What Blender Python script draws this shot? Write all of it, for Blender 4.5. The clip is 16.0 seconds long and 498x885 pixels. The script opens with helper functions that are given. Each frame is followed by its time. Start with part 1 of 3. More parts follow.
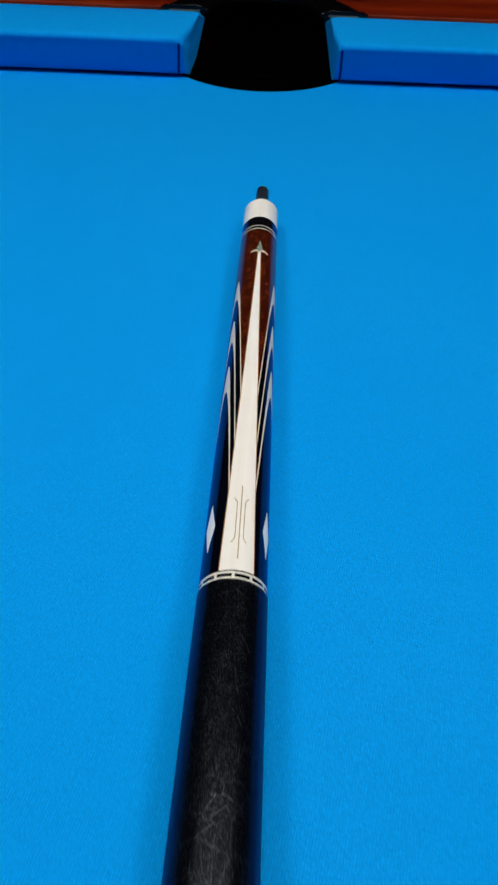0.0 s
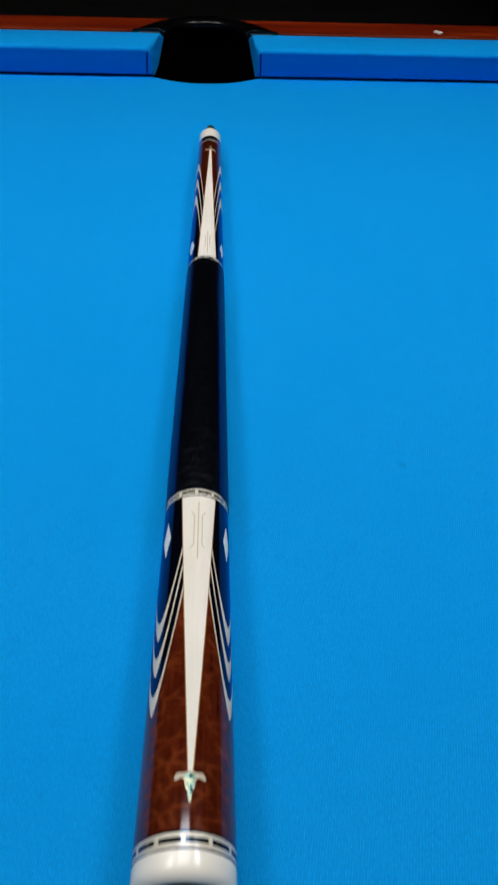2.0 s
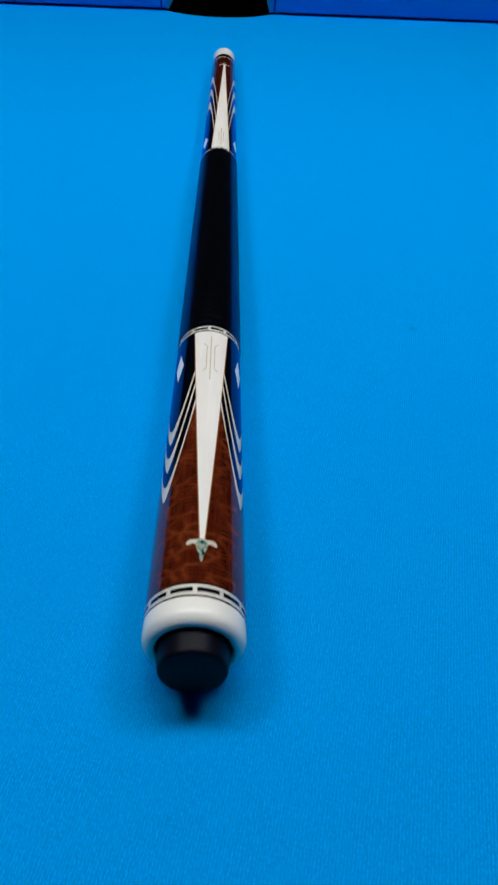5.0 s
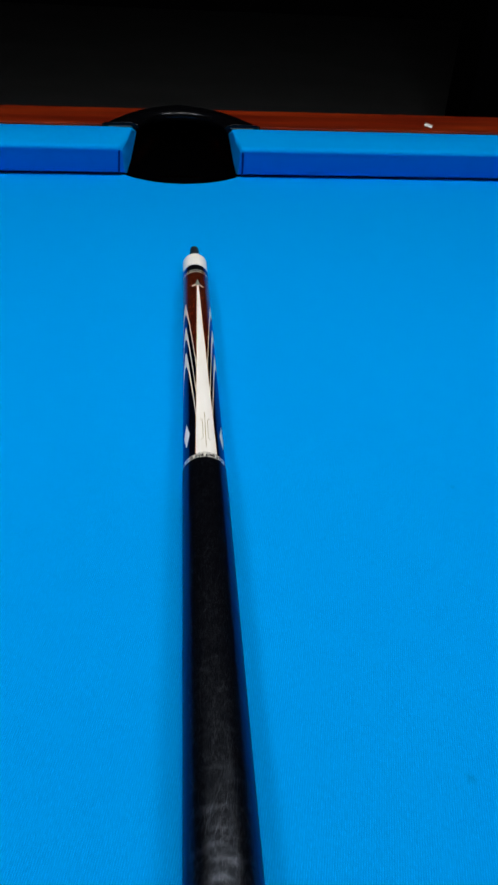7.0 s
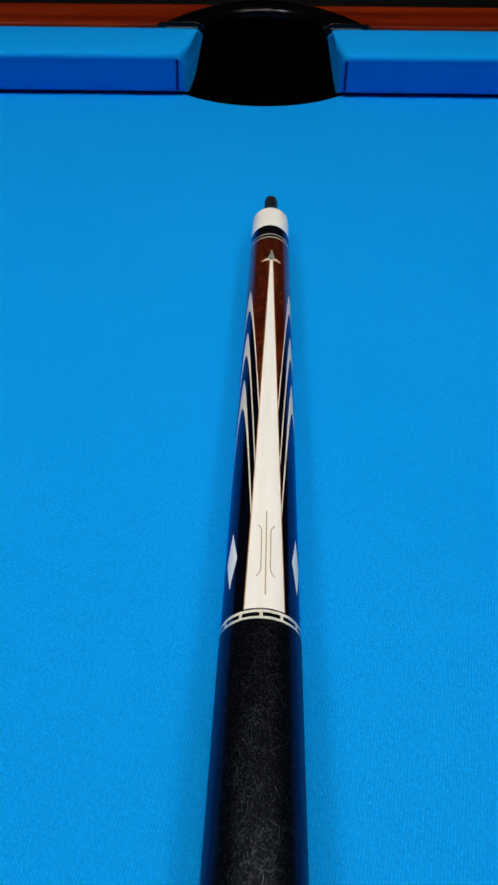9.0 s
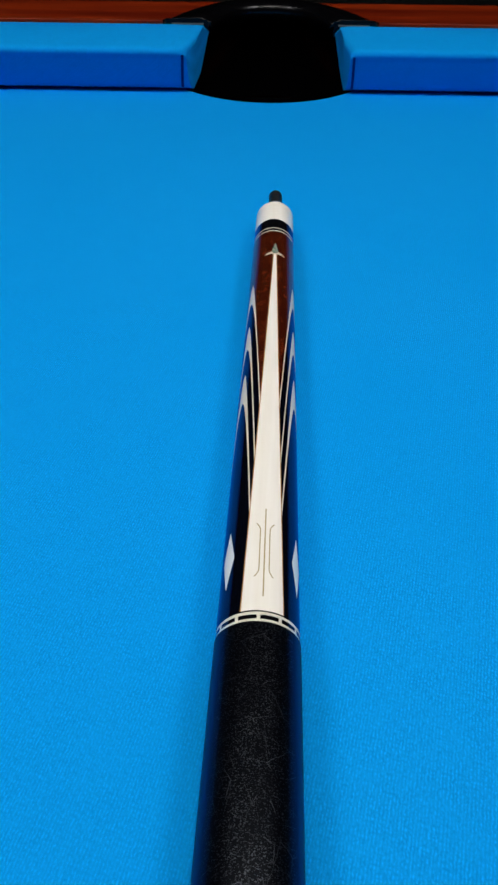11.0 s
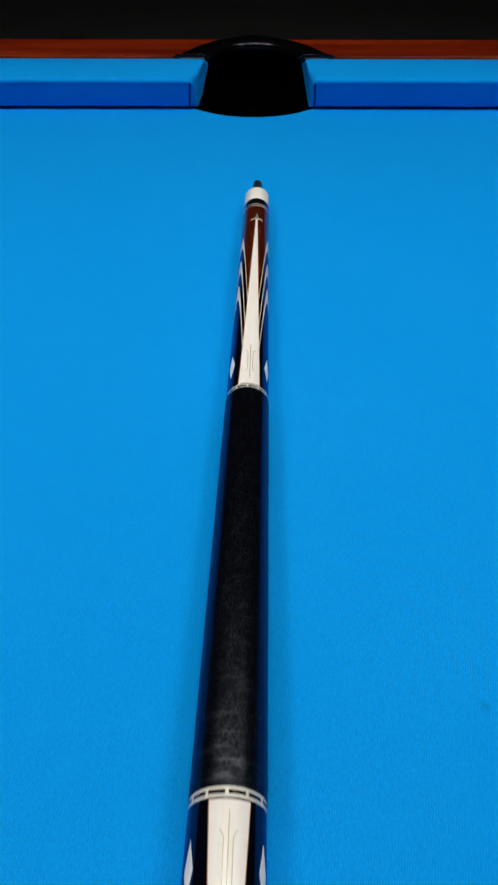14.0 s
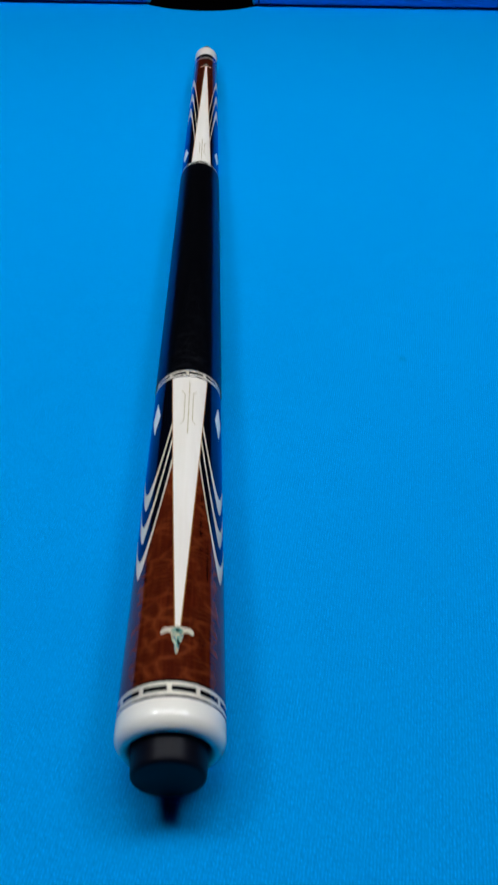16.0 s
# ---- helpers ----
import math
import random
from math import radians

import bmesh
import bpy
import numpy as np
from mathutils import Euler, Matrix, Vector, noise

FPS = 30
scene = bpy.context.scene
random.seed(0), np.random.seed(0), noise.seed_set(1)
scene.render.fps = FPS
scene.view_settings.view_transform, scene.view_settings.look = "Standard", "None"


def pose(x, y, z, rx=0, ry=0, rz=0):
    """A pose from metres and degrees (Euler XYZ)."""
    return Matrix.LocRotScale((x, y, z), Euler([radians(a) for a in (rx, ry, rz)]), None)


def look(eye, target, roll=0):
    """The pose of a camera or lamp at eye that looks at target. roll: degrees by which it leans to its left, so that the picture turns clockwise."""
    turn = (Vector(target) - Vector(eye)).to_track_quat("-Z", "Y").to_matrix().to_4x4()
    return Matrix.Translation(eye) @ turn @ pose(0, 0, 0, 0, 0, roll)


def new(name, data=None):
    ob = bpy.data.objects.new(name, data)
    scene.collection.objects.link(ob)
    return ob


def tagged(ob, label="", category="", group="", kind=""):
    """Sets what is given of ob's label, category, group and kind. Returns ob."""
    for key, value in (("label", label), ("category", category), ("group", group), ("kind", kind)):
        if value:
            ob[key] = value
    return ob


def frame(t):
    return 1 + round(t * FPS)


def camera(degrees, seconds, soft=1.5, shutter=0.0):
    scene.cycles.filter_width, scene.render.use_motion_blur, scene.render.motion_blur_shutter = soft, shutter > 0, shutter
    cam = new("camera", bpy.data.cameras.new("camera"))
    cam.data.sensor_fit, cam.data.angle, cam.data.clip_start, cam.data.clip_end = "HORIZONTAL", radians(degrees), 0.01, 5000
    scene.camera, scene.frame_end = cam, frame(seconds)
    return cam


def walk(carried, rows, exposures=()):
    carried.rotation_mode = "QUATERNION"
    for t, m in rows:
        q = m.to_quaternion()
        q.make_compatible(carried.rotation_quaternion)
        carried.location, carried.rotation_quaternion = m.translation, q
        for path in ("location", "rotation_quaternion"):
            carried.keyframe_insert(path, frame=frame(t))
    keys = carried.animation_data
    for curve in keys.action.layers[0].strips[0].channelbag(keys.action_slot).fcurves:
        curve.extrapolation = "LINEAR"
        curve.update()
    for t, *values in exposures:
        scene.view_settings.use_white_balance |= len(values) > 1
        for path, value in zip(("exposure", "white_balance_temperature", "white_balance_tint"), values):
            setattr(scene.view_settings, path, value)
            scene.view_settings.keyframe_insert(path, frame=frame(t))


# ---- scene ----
cam = camera(35.0, 16.0, soft=2.6, shutter=0.3)
PATH = [
    (0, (-0.00519, -0.73452, 0.255), (0.01642, 0.34884, -0.78223), 2.70),
    (0.5, (-0.00087, -0.81388, 0.28462), (0.01804, 0.29875, -0.72121), 2.30),
    (1, (-0.00514, -0.91874, 0.2948), (0.0262, 0.2185, -0.6828), 2.00),
    (1.5, (-0.01147, -1.01817, 0.2951), (0.05533, 0.13289, -0.66438), 1.70),
    (2, (-0.01391, -1.07326, 0.27048), (0.08798, 0.0912, -0.66954), 2.40),
    (2.5, (-0.01621, -1.12348, 0.21758), (0.09322, 0.03899, -0.72406), 3.00),
    (3, (-0.02725, -1.14695, 0.19412), (0.08144, 0.01197, -0.75196), 3.70),
    (3.2, (-0.02789, -1.14954, 0.19109), (0.07717, 0.00145, -0.76504), 3.80),
    (5.3, (-0.01729, -1.1035, 0.23544), (0.07142, 0.05169, -0.71727), 3.00),
    (5.5, (-0.01849, -1.08532, 0.25878), (0.06841, 0.08001, -0.68168), 2.60),
    (6, (-0.03058, -1.04194, 0.29574), (0.1056, 0.13844, -0.61977), 3.20),
    (6.5, (-0.04038, -1.00184, 0.30867), (0.13756, 0.17869, -0.59944), 4.10),
    (7, (-0.03352, -0.92843, 0.31021), (0.1421, 0.25889, -0.58947), 3.70),
    (7.5, (-0.01523, -0.84665, 0.29268), (0.11274, 0.33577, -0.62139), 2.90),
    (8, (-0.00498, -0.79511, 0.27336), (0.03369, 0.34686, -0.69845), 0.80),
    (8.5, (-0.00595, -0.74554, 0.24886), (0.00762, 0.38845, -0.73291), 0.20),
    (9, (-0.01142, -0.71106, 0.22472), (0.00212, 0.41726, -0.76357), 0.80),
    (9.2, (-0.01198, -0.7022, 0.22203), (0.00096, 0.41527, -0.77851), 0.70),
    (11.3, (-0.0069, -0.7055, 0.21318), (-0.00839, 0.43235, -0.76422), 0.70),
    (11.5, (-0.00532, -0.72122, 0.22923), (-0.00874, 0.40967, -0.7562), 0.60),
    (12, (-0.00206, -0.75814, 0.24664), (-0.00286, 0.37561, -0.73552), 0.50),
    (12.5, (-0.00093, -0.78593, 0.26344), (0.00231, 0.35311, -0.71256), 0.80),
    (13, (-0.00112, -0.81369, 0.27894), (0.00238, 0.3289, -0.6929), 0.70),
    (13.5, (-0.00566, -0.86498, 0.28937), (-0.0095, 0.27125, -0.68991), 0.10),
    (14, (-0.0077, -0.93994, 0.30716), (0.00352, 0.19293, -0.67594), 0.30),
    (14.5, (-0.01187, -0.9861, 0.29968), (0.02239, 0.1443, -0.68574), 0.10),
    (15, (-0.01661, -1.02075, 0.29606), (0.0674, 0.11276, -0.68277), 1.30),
    (15.5, (-0.0157, -1.05396, 0.26861), (0.08181, 0.07572, -0.71338), 2.00),
    (16, (-0.00944, -1.08838, 0.23068), (0.08636, 0.04267, -0.7499), 2.10),
]
BALANCE = [
    (0, -0.04, 6450), (1, -0.02, 6500), (2, 0.0, 6500), (2.5, 0.0, 6250), (3, -0.01, 6080), (5.5, 0.0, 6020), (6.5, 0.02, 6150), (7.5, 0.0, 6250),
    (8.2, -0.02, 6480), (9, -0.02, 6500), (12.5, -0.02, 6480), (13.5, -0.02, 6500), (15, 0.0, 6480), (15.5, -0.02, 6220), (16, -0.02, 6030),
]
walk(cam, [(t, look(eye, target, roll)) for t, eye, target, roll in PATH], [(t, stops, kelvin, 10.0) for t, stops, kelvin in BALANCE])

# ---- light ----
world = bpy.data.worlds.new("dim_room")
scene.world = world
world.use_nodes = True
world.node_tree.nodes["Background"].inputs[0].default_value = (0.55, 0.62, 0.75, 1)
world.node_tree.nodes["Background"].inputs[1].default_value = 0.02
LAMP_STRENGTH, STRIP_STRENGTH = 12.4, 20.5
LAMP_Z = 1.20          # above the cloth
FLOOR_Z = -0.80

# ---- materials ----
MATS = {}


def mat(name, base, rough=0.5, metal=0.0, coat=0.0, coat_rough=0.04, spec=0.5, sheen=0.0):
    m = bpy.data.materials.new(name)
    m.use_nodes = True
    p = m.node_tree.nodes["Principled BSDF"]
    p.inputs["Base Color"].default_value = (*base, 1)
    p.inputs["Roughness"].default_value = rough
    p.inputs["Metallic"].default_value = metal
    p.inputs["Coat Weight"].default_value = coat
    p.inputs["Coat Roughness"].default_value = coat_rough
    p.inputs["Specular IOR Level"].default_value = spec
    p.inputs["Sheen Weight"].default_value = sheen
    MATS[name] = m
    return m


class Nodes:
    """Short hand for building node trees."""

    def __init__(self, m):
        self.t = m.node_tree
        self.p = self.t.nodes["Principled BSDF"]

    def add(self, kind, **values):
        n = self.t.nodes.new(kind)
        for k, v in values.items():
            n.inputs[k.replace("_", " ")].default_value = v
        return n

    def link(self, a, b):
        self.t.links.new(a, b)

    def coords(self, scale=(1, 1, 1), which="Object"):
        c = self.t.nodes.new("ShaderNodeTexCoord")
        mp = self.t.nodes.new("ShaderNodeMapping")
        mp.inputs["Scale"].default_value = scale
        self.link(c.outputs[which], mp.inputs["Vector"])
        return mp.outputs["Vector"]

    def unrolled(self, around):
        """The skin of a round bar along y, laid out flat: its girth as x, its length as y."""
        xyz = self.t.nodes.new("ShaderNodeSeparateXYZ")
        self.link(self.coords(), xyz.inputs[0])
        turn = self.math("ARCTAN2", xyz.outputs["X"], self.math("SUBTRACT", xyz.outputs["Z"], around))
        flat = self.t.nodes.new("ShaderNodeCombineXYZ")
        self.link(self.math("MULTIPLY", turn, around), flat.inputs["X"])
        self.link(xyz.outputs["Y"], flat.inputs["Y"])
        return flat.outputs["Vector"]

    def noise(self, vec, scale, detail=4.0, rough=0.55):
        n = self.add("ShaderNodeTexNoise", Scale=scale, Detail=detail, Roughness=rough)
        self.link(vec, n.inputs["Vector"])
        return n.outputs["Fac"]

    def ramp(self, fac, stops):
        r = self.t.nodes.new("ShaderNodeValToRGB")
        while len(r.color_ramp.elements) < len(stops):
            r.color_ramp.elements.new(0.5)
        for e, (pos, col) in zip(r.color_ramp.elements, stops):
            e.position, e.color = pos, (*col, 1) if len(col) == 3 else col
        self.link(fac, r.inputs["Fac"])
        return r.outputs["Color"]

    def mix(self, fac, a, b, mode="MIX"):
        n = self.t.nodes.new("ShaderNodeMix")
        n.data_type, n.blend_type = "RGBA", mode
        for sock, v in ((n.inputs["Factor"], fac), (n.inputs[6], a), (n.inputs[7], b)):
            if isinstance(v, bpy.types.NodeSocket):
                self.link(v, sock)
            elif isinstance(v, (int, float)):
                sock.default_value = v
            else:
                sock.default_value = (*v, 1)
        return n.outputs[2]

    def math(self, op, a, b=0.0):
        n = self.t.nodes.new("ShaderNodeMath")
        n.operation = op
        for sock, v in zip(n.inputs, (a, b)):
            if isinstance(v, bpy.types.NodeSocket):
                self.link(v, sock)
            else:
                sock.default_value = v
        return n.outputs[0]

    def bump(self, height, strength, distance):
        b = self.add("ShaderNodeBump", Strength=strength, Distance=distance)
        self.link(height, b.inputs["Height"])
        self.link(b.outputs["Normal"], self.p.inputs["Normal"])
        return b


CLOTH = (0.0, 0.299, 0.765)


def cloth_material():
    """Worsted billiard cloth: slanting ribs broken into short stitches, under a thin nap."""
    m = mat("blue_cloth", CLOTH, rough=0.9, spec=0.02, sheen=0.06)
    m.node_tree.nodes["Principled BSDF"].inputs["Sheen Tint"].default_value = (0.0, 0.40, 1.0, 1)
    m.node_tree.nodes["Principled BSDF"].inputs["Sheen Roughness"].default_value = 0.6
    n = Nodes(m)
    v = n.coords()

    def ribs(turn, period, distortion, detail_scale):
        turned = n.t.nodes.new("ShaderNodeMapping")
        turned.inputs["Rotation"].default_value = (0, 0, radians(turn))
        n.link(v, turned.inputs["Vector"])
        w = n.add("ShaderNodeTexWave", Scale=2 * math.pi / (20 * period), Distortion=distortion, Detail=2.0)
        w.inputs["Detail Scale"].default_value = detail_scale
        w.bands_direction = "X"
        n.link(turned.outputs["Vector"], w.inputs["Vector"])
        return w.outputs["Fac"]

    rib = ribs(14.0, 0.00100, 3.0, 1.8)
    cross = ribs(-72.0, 0.00150, 5.5, 1.3)
    nap = n.noise(v, 900.0, 3.0, 0.7)

    def turned_noise(turn, stretch, scale):
        mp = n.t.nodes.new("ShaderNodeMapping")
        mp.inputs["Rotation"].default_value = (0, 0, radians(turn))
        mp.inputs["Scale"].default_value = (1.0, stretch, 1.0)
        n.link(v, mp.inputs["Vector"])
        return n.noise(mp.outputs["Vector"], scale, 2.0, 0.6)

    stitch = n.ramp(turned_noise(14.0, 0.80, 1450.0), [(0.38, (0, 0, 0)), (0.66, (1, 1, 1))])
    course = n.ramp(turned_noise(-72.0, 0.30, 1300.0), [(0.34, (0, 0, 0)), (0.66, (1, 1, 1))])
    fleck = n.noise(v, 1500.0, 2.0, 0.6)
    patch = n.noise(v, 9.0, 3.0, 0.5)
    cloud = n.noise(v, 70.0, 3.0, 0.6)
    # the ribs stand out in some places and lie flat in others
    lift = n.ramp(cloud, [(0.30, (0.40, 0.40, 0.40)), (0.65, (1, 1, 1))])
    twill = n.math("MULTIPLY", rib, n.math("ADD", n.math("ADD", n.math("MULTIPLY", stitch, 0.70), n.math("MULTIPLY", cross, 0.26)), 0.06))
    twill = n.math("ADD", n.math("MULTIPLY", n.math("SUBTRACT", twill, 0.33), lift), 0.33)
    h = n.math("ADD", n.math("MULTIPLY", twill, 0.60), n.math("ADD", n.math("MULTIPLY", nap, 0.16), n.math("ADD", n.math("MULTIPLY", stitch, 0.12), n.math("MULTIPLY", course, 0.12))))
    col = n.mix(n.ramp(h, [(0.17, (0, 0, 0)), (0.73, (1, 1, 1))]), (0.002, 0.240, 0.634), (0.006, 0.425, 0.962))
    col = n.mix(n.ramp(fleck, [(0.66, (0, 0, 0)), (0.80, (0.5, 0.5, 0.5))]), col, (0.02, 0.44, 0.92))
    col = n.mix(n.ramp(patch, [(0.35, (0, 0, 0)), (0.7, (0.35, 0.35, 0.35))]), col, tuple(c * 0.93 for c in CLOTH))
    # a few dark chalk marks
    for x, y, r in ((0.096, -0.759, 0.0014), (0.149, -0.57, 0.0010), (-0.16, -0.72, 0.0009)):
        c = n.t.nodes.new("ShaderNodeVectorMath")
        c.operation = "DISTANCE"
        n.link(v, c.inputs[0])
        c.inputs[1].default_value = (x, y, 0)
        wob = n.math("ADD", c.outputs["Value"], n.math("MULTIPLY", n.math("SUBTRACT", nap, 0.5), 0.006))
        spot = n.ramp(n.math("DIVIDE", wob, r * 2), [(0.2, (0.24, 0.24, 0.24)), (1.0, (0, 0, 0))])
        col = n.mix(spot, col, (0.002, 0.06, 0.16))
    n.link(col, n.p.inputs["Base Color"])
    n.bump(h, 0.4, 0.0002)
    return m


def rail_wood_material():
    m = mat("red_rail_wood", (0.16, 0.035, 0.010), rough=0.42, spec=0.10, coat=0.05, coat_rough=0.25)
    n = Nodes(m)
    v = n.coords((1.0, 14.0, 6.0))
    a = n.noise(v, 3.0, 6.0, 0.6)
    b = n.noise(n.coords((6.0, 160.0, 60.0)), 4.0, 4.0, 0.6)
    f = n.math("ADD", n.math("MULTIPLY", a, 0.7), n.math("MULTIPLY", b, 0.4))
    col = n.ramp(f, [(0.34, (0.034, 0.0018, 0.0005)), (0.52, (0.122, 0.0080, 0.0013)), (0.70, (0.26, 0.028, 0.0032))])
    n.link(col, n.p.inputs["Base Color"])
    n.bump(b, 0.15, 0.0004)
    return m


def figured_wood_material(name, rungs, scales, around, depth):
    """Lacquered dark reddish wood with a faint scaly figure and short pale rungs across the grain."""
    m = mat(name, (0.10, 0.024, 0.008), rough=0.5, spec=0.0, coat=1.0, coat_rough=0.03)
    n = Nodes(m)
    v = n.coords()
    warp = n.add("ShaderNodeTexNoise", Scale=160.0, Detail=3.0)
    n.link(v, warp.inputs["Vector"])
    wv = n.t.nodes.new("ShaderNodeVectorMath")
    wv.operation = "MULTIPLY_ADD"
    n.link(warp.outputs["Color"], wv.inputs[0])
    wv.inputs[1].default_value = (0.0022, 0.0018, 0.0022)
    n.link(n.unrolled(around), wv.inputs[2])
    stretch = n.t.nodes.new("ShaderNodeMapping")
    stretch.inputs["Scale"].default_value = (0.66, 1.0, 1.0)
    n.link(wv.outputs["Vector"], stretch.inputs["Vector"])

    def cells(feature):
        vor = n.t.nodes.new("ShaderNodeTexVoronoi")
        vor.feature, vor.voronoi_dimensions = feature, "2D"
        vor.inputs["Scale"].default_value = 200.0
        n.link(stretch.outputs["Vector"], vor.inputs["Vector"])
        return vor

    line = n.ramp(cells("DISTANCE_TO_EDGE").outputs["Distance"], [(0.0, (1, 1, 1)), (0.08, (0.55, 0.55, 0.55)), (0.24, (0, 0, 0))])
    tint = n.t.nodes.new("ShaderNodeSeparateColor")
    n.link(cells("F1").outputs["Color"], tint.inputs["Color"])
    broken = n.ramp(n.noise(v, 150.0, 3.0), [(0.40, (0, 0, 0)), (0.62, (1, 1, 1))])
    grain = n.noise(n.coords((620.0, 22.0, 620.0)), 1.0, 5.0, 0.6)
    tone = n.noise(v, 60.0, 3.0)
    base = n.ramp(grain, [(0.28, (0.030, 0.0032, 0.0012)), (0.52, (0.078, 0.0100, 0.0028)), (0.78, (0.135, 0.0215, 0.0052))])
    base = n.mix(n.ramp(tone, [(0.3, (0.6, 0.6, 0.6)), (0.7, (0, 0, 0))]), base, (0.060, 0.0076, 0.0023))
    base = n.mix(n.ramp(tint.outputs[0], [(0.25, (0.40, 0.40, 0.40)), (0.75, (0, 0, 0))]), base, (0.036, 0.0041, 0.0015))
    ladder = n.add("ShaderNodeTexWave", Scale=190.0, Distortion=4.0, Detail=3.0)
    ladder.bands_direction = "Y"
    ladder.inputs["Detail Scale"].default_value = 1.6
    n.link(v, ladder.inputs["Vector"])
    rung = n.math("MULTIPLY", n.ramp(ladder.outputs["Fac"], [(0.50, (0, 0, 0)), (0.92, (1, 1, 1))]), n.ramp(n.noise(n.coords((1.0, 0.5, 1.0)), 240.0, 3.0), [(0.40, (0, 0, 0)), (0.66, (rungs, rungs, rungs))]))
    base = n.mix(depth, base, (0.024, 0.0026, 0.0011))
    base = n.mix(rung, base, (0.19, 0.042, 0.011))
    fac = n.math("MULTIPLY", line, n.math("MULTIPLY", broken, scales))
    n.link(n.mix(fac, base, (0.21, 0.044, 0.012)), n.p.inputs["Base Color"])
    return m


def leather_material():
    """Black leather, pressed smooth: a fine pebbled grain, creases mostly round the handle, and a blue reflection
    painted on its sides.
    """
    m = mat("black_leather", (0.004, 0.004, 0.005), rough=0.38, spec=0.05)
    n = Nodes(m)
    v = n.unrolled(0.0152)
    warp = n.add("ShaderNodeTexNoise", Scale=420.0, Detail=2.0)
    n.link(v, warp.inputs["Vector"])
    wv = n.t.nodes.new("ShaderNodeVectorMath")
    wv.operation = "MULTIPLY_ADD"
    n.link(warp.outputs["Color"], wv.inputs[0])
    wv.inputs[1].default_value = (0.0016, 0.0016, 0.0016)
    n.link(v, wv.inputs[2])

    def folds(scale, width):
        """Lines between uneven cells, as 1 on the line and 0 off it."""
        mp = n.t.nodes.new("ShaderNodeMapping")
        mp.inputs["Scale"].default_value = scale
        n.link(wv.outputs["Vector"], mp.inputs["Vector"])
        vor = n.t.nodes.new("ShaderNodeTexVoronoi")
        vor.feature, vor.voronoi_dimensions = "DISTANCE_TO_EDGE", "2D"
        vor.inputs["Scale"].default_value = 1.0
        n.link(mp.outputs["Vector"], vor.inputs["Vector"])
        return n.ramp(vor.outputs["Distance"], [(0.0, (1, 1, 1)), (width, (0, 0, 0))])

    def somewhere(scale, lo, hi, shift):
        c = n.coords()
        c.node.inputs["Location"].default_value = (shift, shift * 2, 0)
        return n.ramp(n.noise(c, scale, 3.0), [(lo, (0, 0, 0)), (hi, (1, 1, 1))])

    along = n.t.nodes.new("ShaderNodeSeparateXYZ")
    n.link(n.coords(), along.inputs[0])
    wrap_ends = n.ramp(along.outputs["Y"], [(0.175, (1, 1, 1)), (0.200, (0.7, 0.7, 0.7)), (0.222, (0, 0, 0)), (0.380, (0, 0, 0)), (0.410, (0.4, 0.4, 0.4))])
    # the wrap's gloss grows stronger towards the butt
    butt_gloss = n.ramp(along.outputs["Y"], [(0.176, (1, 1, 1)), (0.225, (0.25, 0.25, 0.25)), (0.27, (0, 0, 0))])
    across = n.t.nodes.new("ShaderNodeMapping")
    across.inputs["Scale"].default_value = (0.16, 1.0, 1.0)
    n.link(wv.outputs["Vector"], across.inputs["Vector"])
    ridge = n.math("MULTIPLY", n.ramp(n.noise(across.outputs["Vector"], 440.0, 2.0, 0.5), [(0.55, (0, 0, 0)), (0.62, (1, 1, 1))]), butt_gloss)
    round_folds = n.math("MULTIPLY", folds((75.0, 170.0, 1.0), 0.013), n.math("MAXIMUM", somewhere(120.0, 0.49, 0.56, 0.3), wrap_ends))
    long_folds = n.math("MULTIPLY", folds((140.0, 62.0, 1.0), 0.012), somewhere(80.0, 0.50, 0.57, 0.7))
    small_folds = n.math("MULTIPLY", n.math("MULTIPLY", folds((300.0, 560.0, 1.0), 0.030), somewhere(300.0, 0.52, 0.60, 0.5)), 0.5)
    crease = n.math("MAXIMUM", n.math("MAXIMUM", n.math("MULTIPLY", round_folds, 1.25), long_folds), small_folds)
    grain = n.noise(n.coords((1.0, 1.2, 1.0)), 2000.0, 1.5, 0.6)
    worn = n.noise(v, 110.0, 3.0)
    h = n.math("ADD", n.math("MULTIPLY", crease, 0.9), n.math("MULTIPLY", grain, 0.9))
    speck = n.ramp(grain, [(0.56, (0, 0, 0)), (0.63, (1, 1, 1))])
    polish = n.math("MAXIMUM", n.math("MULTIPLY", crease, 1.05), n.math("MULTIPLY", speck, n.ramp(worn, [(0.35, (0.30, 0.30, 0.30)), (0.65, (0.75, 0.75, 0.75))])))
    n.bump(h, 0.10, 0.00010)
    facing = n.add("ShaderNodeLayerWeight", Blend=0.35)
    top = n.ramp(facing.outputs["Facing"], [(0.12, (1, 1, 1)), (0.42, (0, 0, 0))])
    n.link(n.math("ADD", n.math("MULTIPLY", n.math("ADD", n.math("MULTIPLY", polish, 1.05), n.math("ADD", n.math("ADD", n.math("MULTIPLY", butt_gloss, 0.05), n.math("MULTIPLY", ridge, 0.48)), 0.06)), top), 0.020), n.p.inputs["Specular IOR Level"])
    n.link(n.ramp(worn, [(0.3, (0.31, 0.31, 0.31)), (0.7, (0.35, 0.35, 0.35))]), n.p.inputs["Roughness"])
    # highlights on creases and specks, lightened straight into the base colour
    crease_glint = n.math("MAXIMUM", n.math("MULTIPLY", crease, 0.85), n.math("MULTIPLY", speck, n.ramp(worn, [(0.35, (0.10, 0.10, 0.10)), (0.65, (0.34, 0.34, 0.34))])))
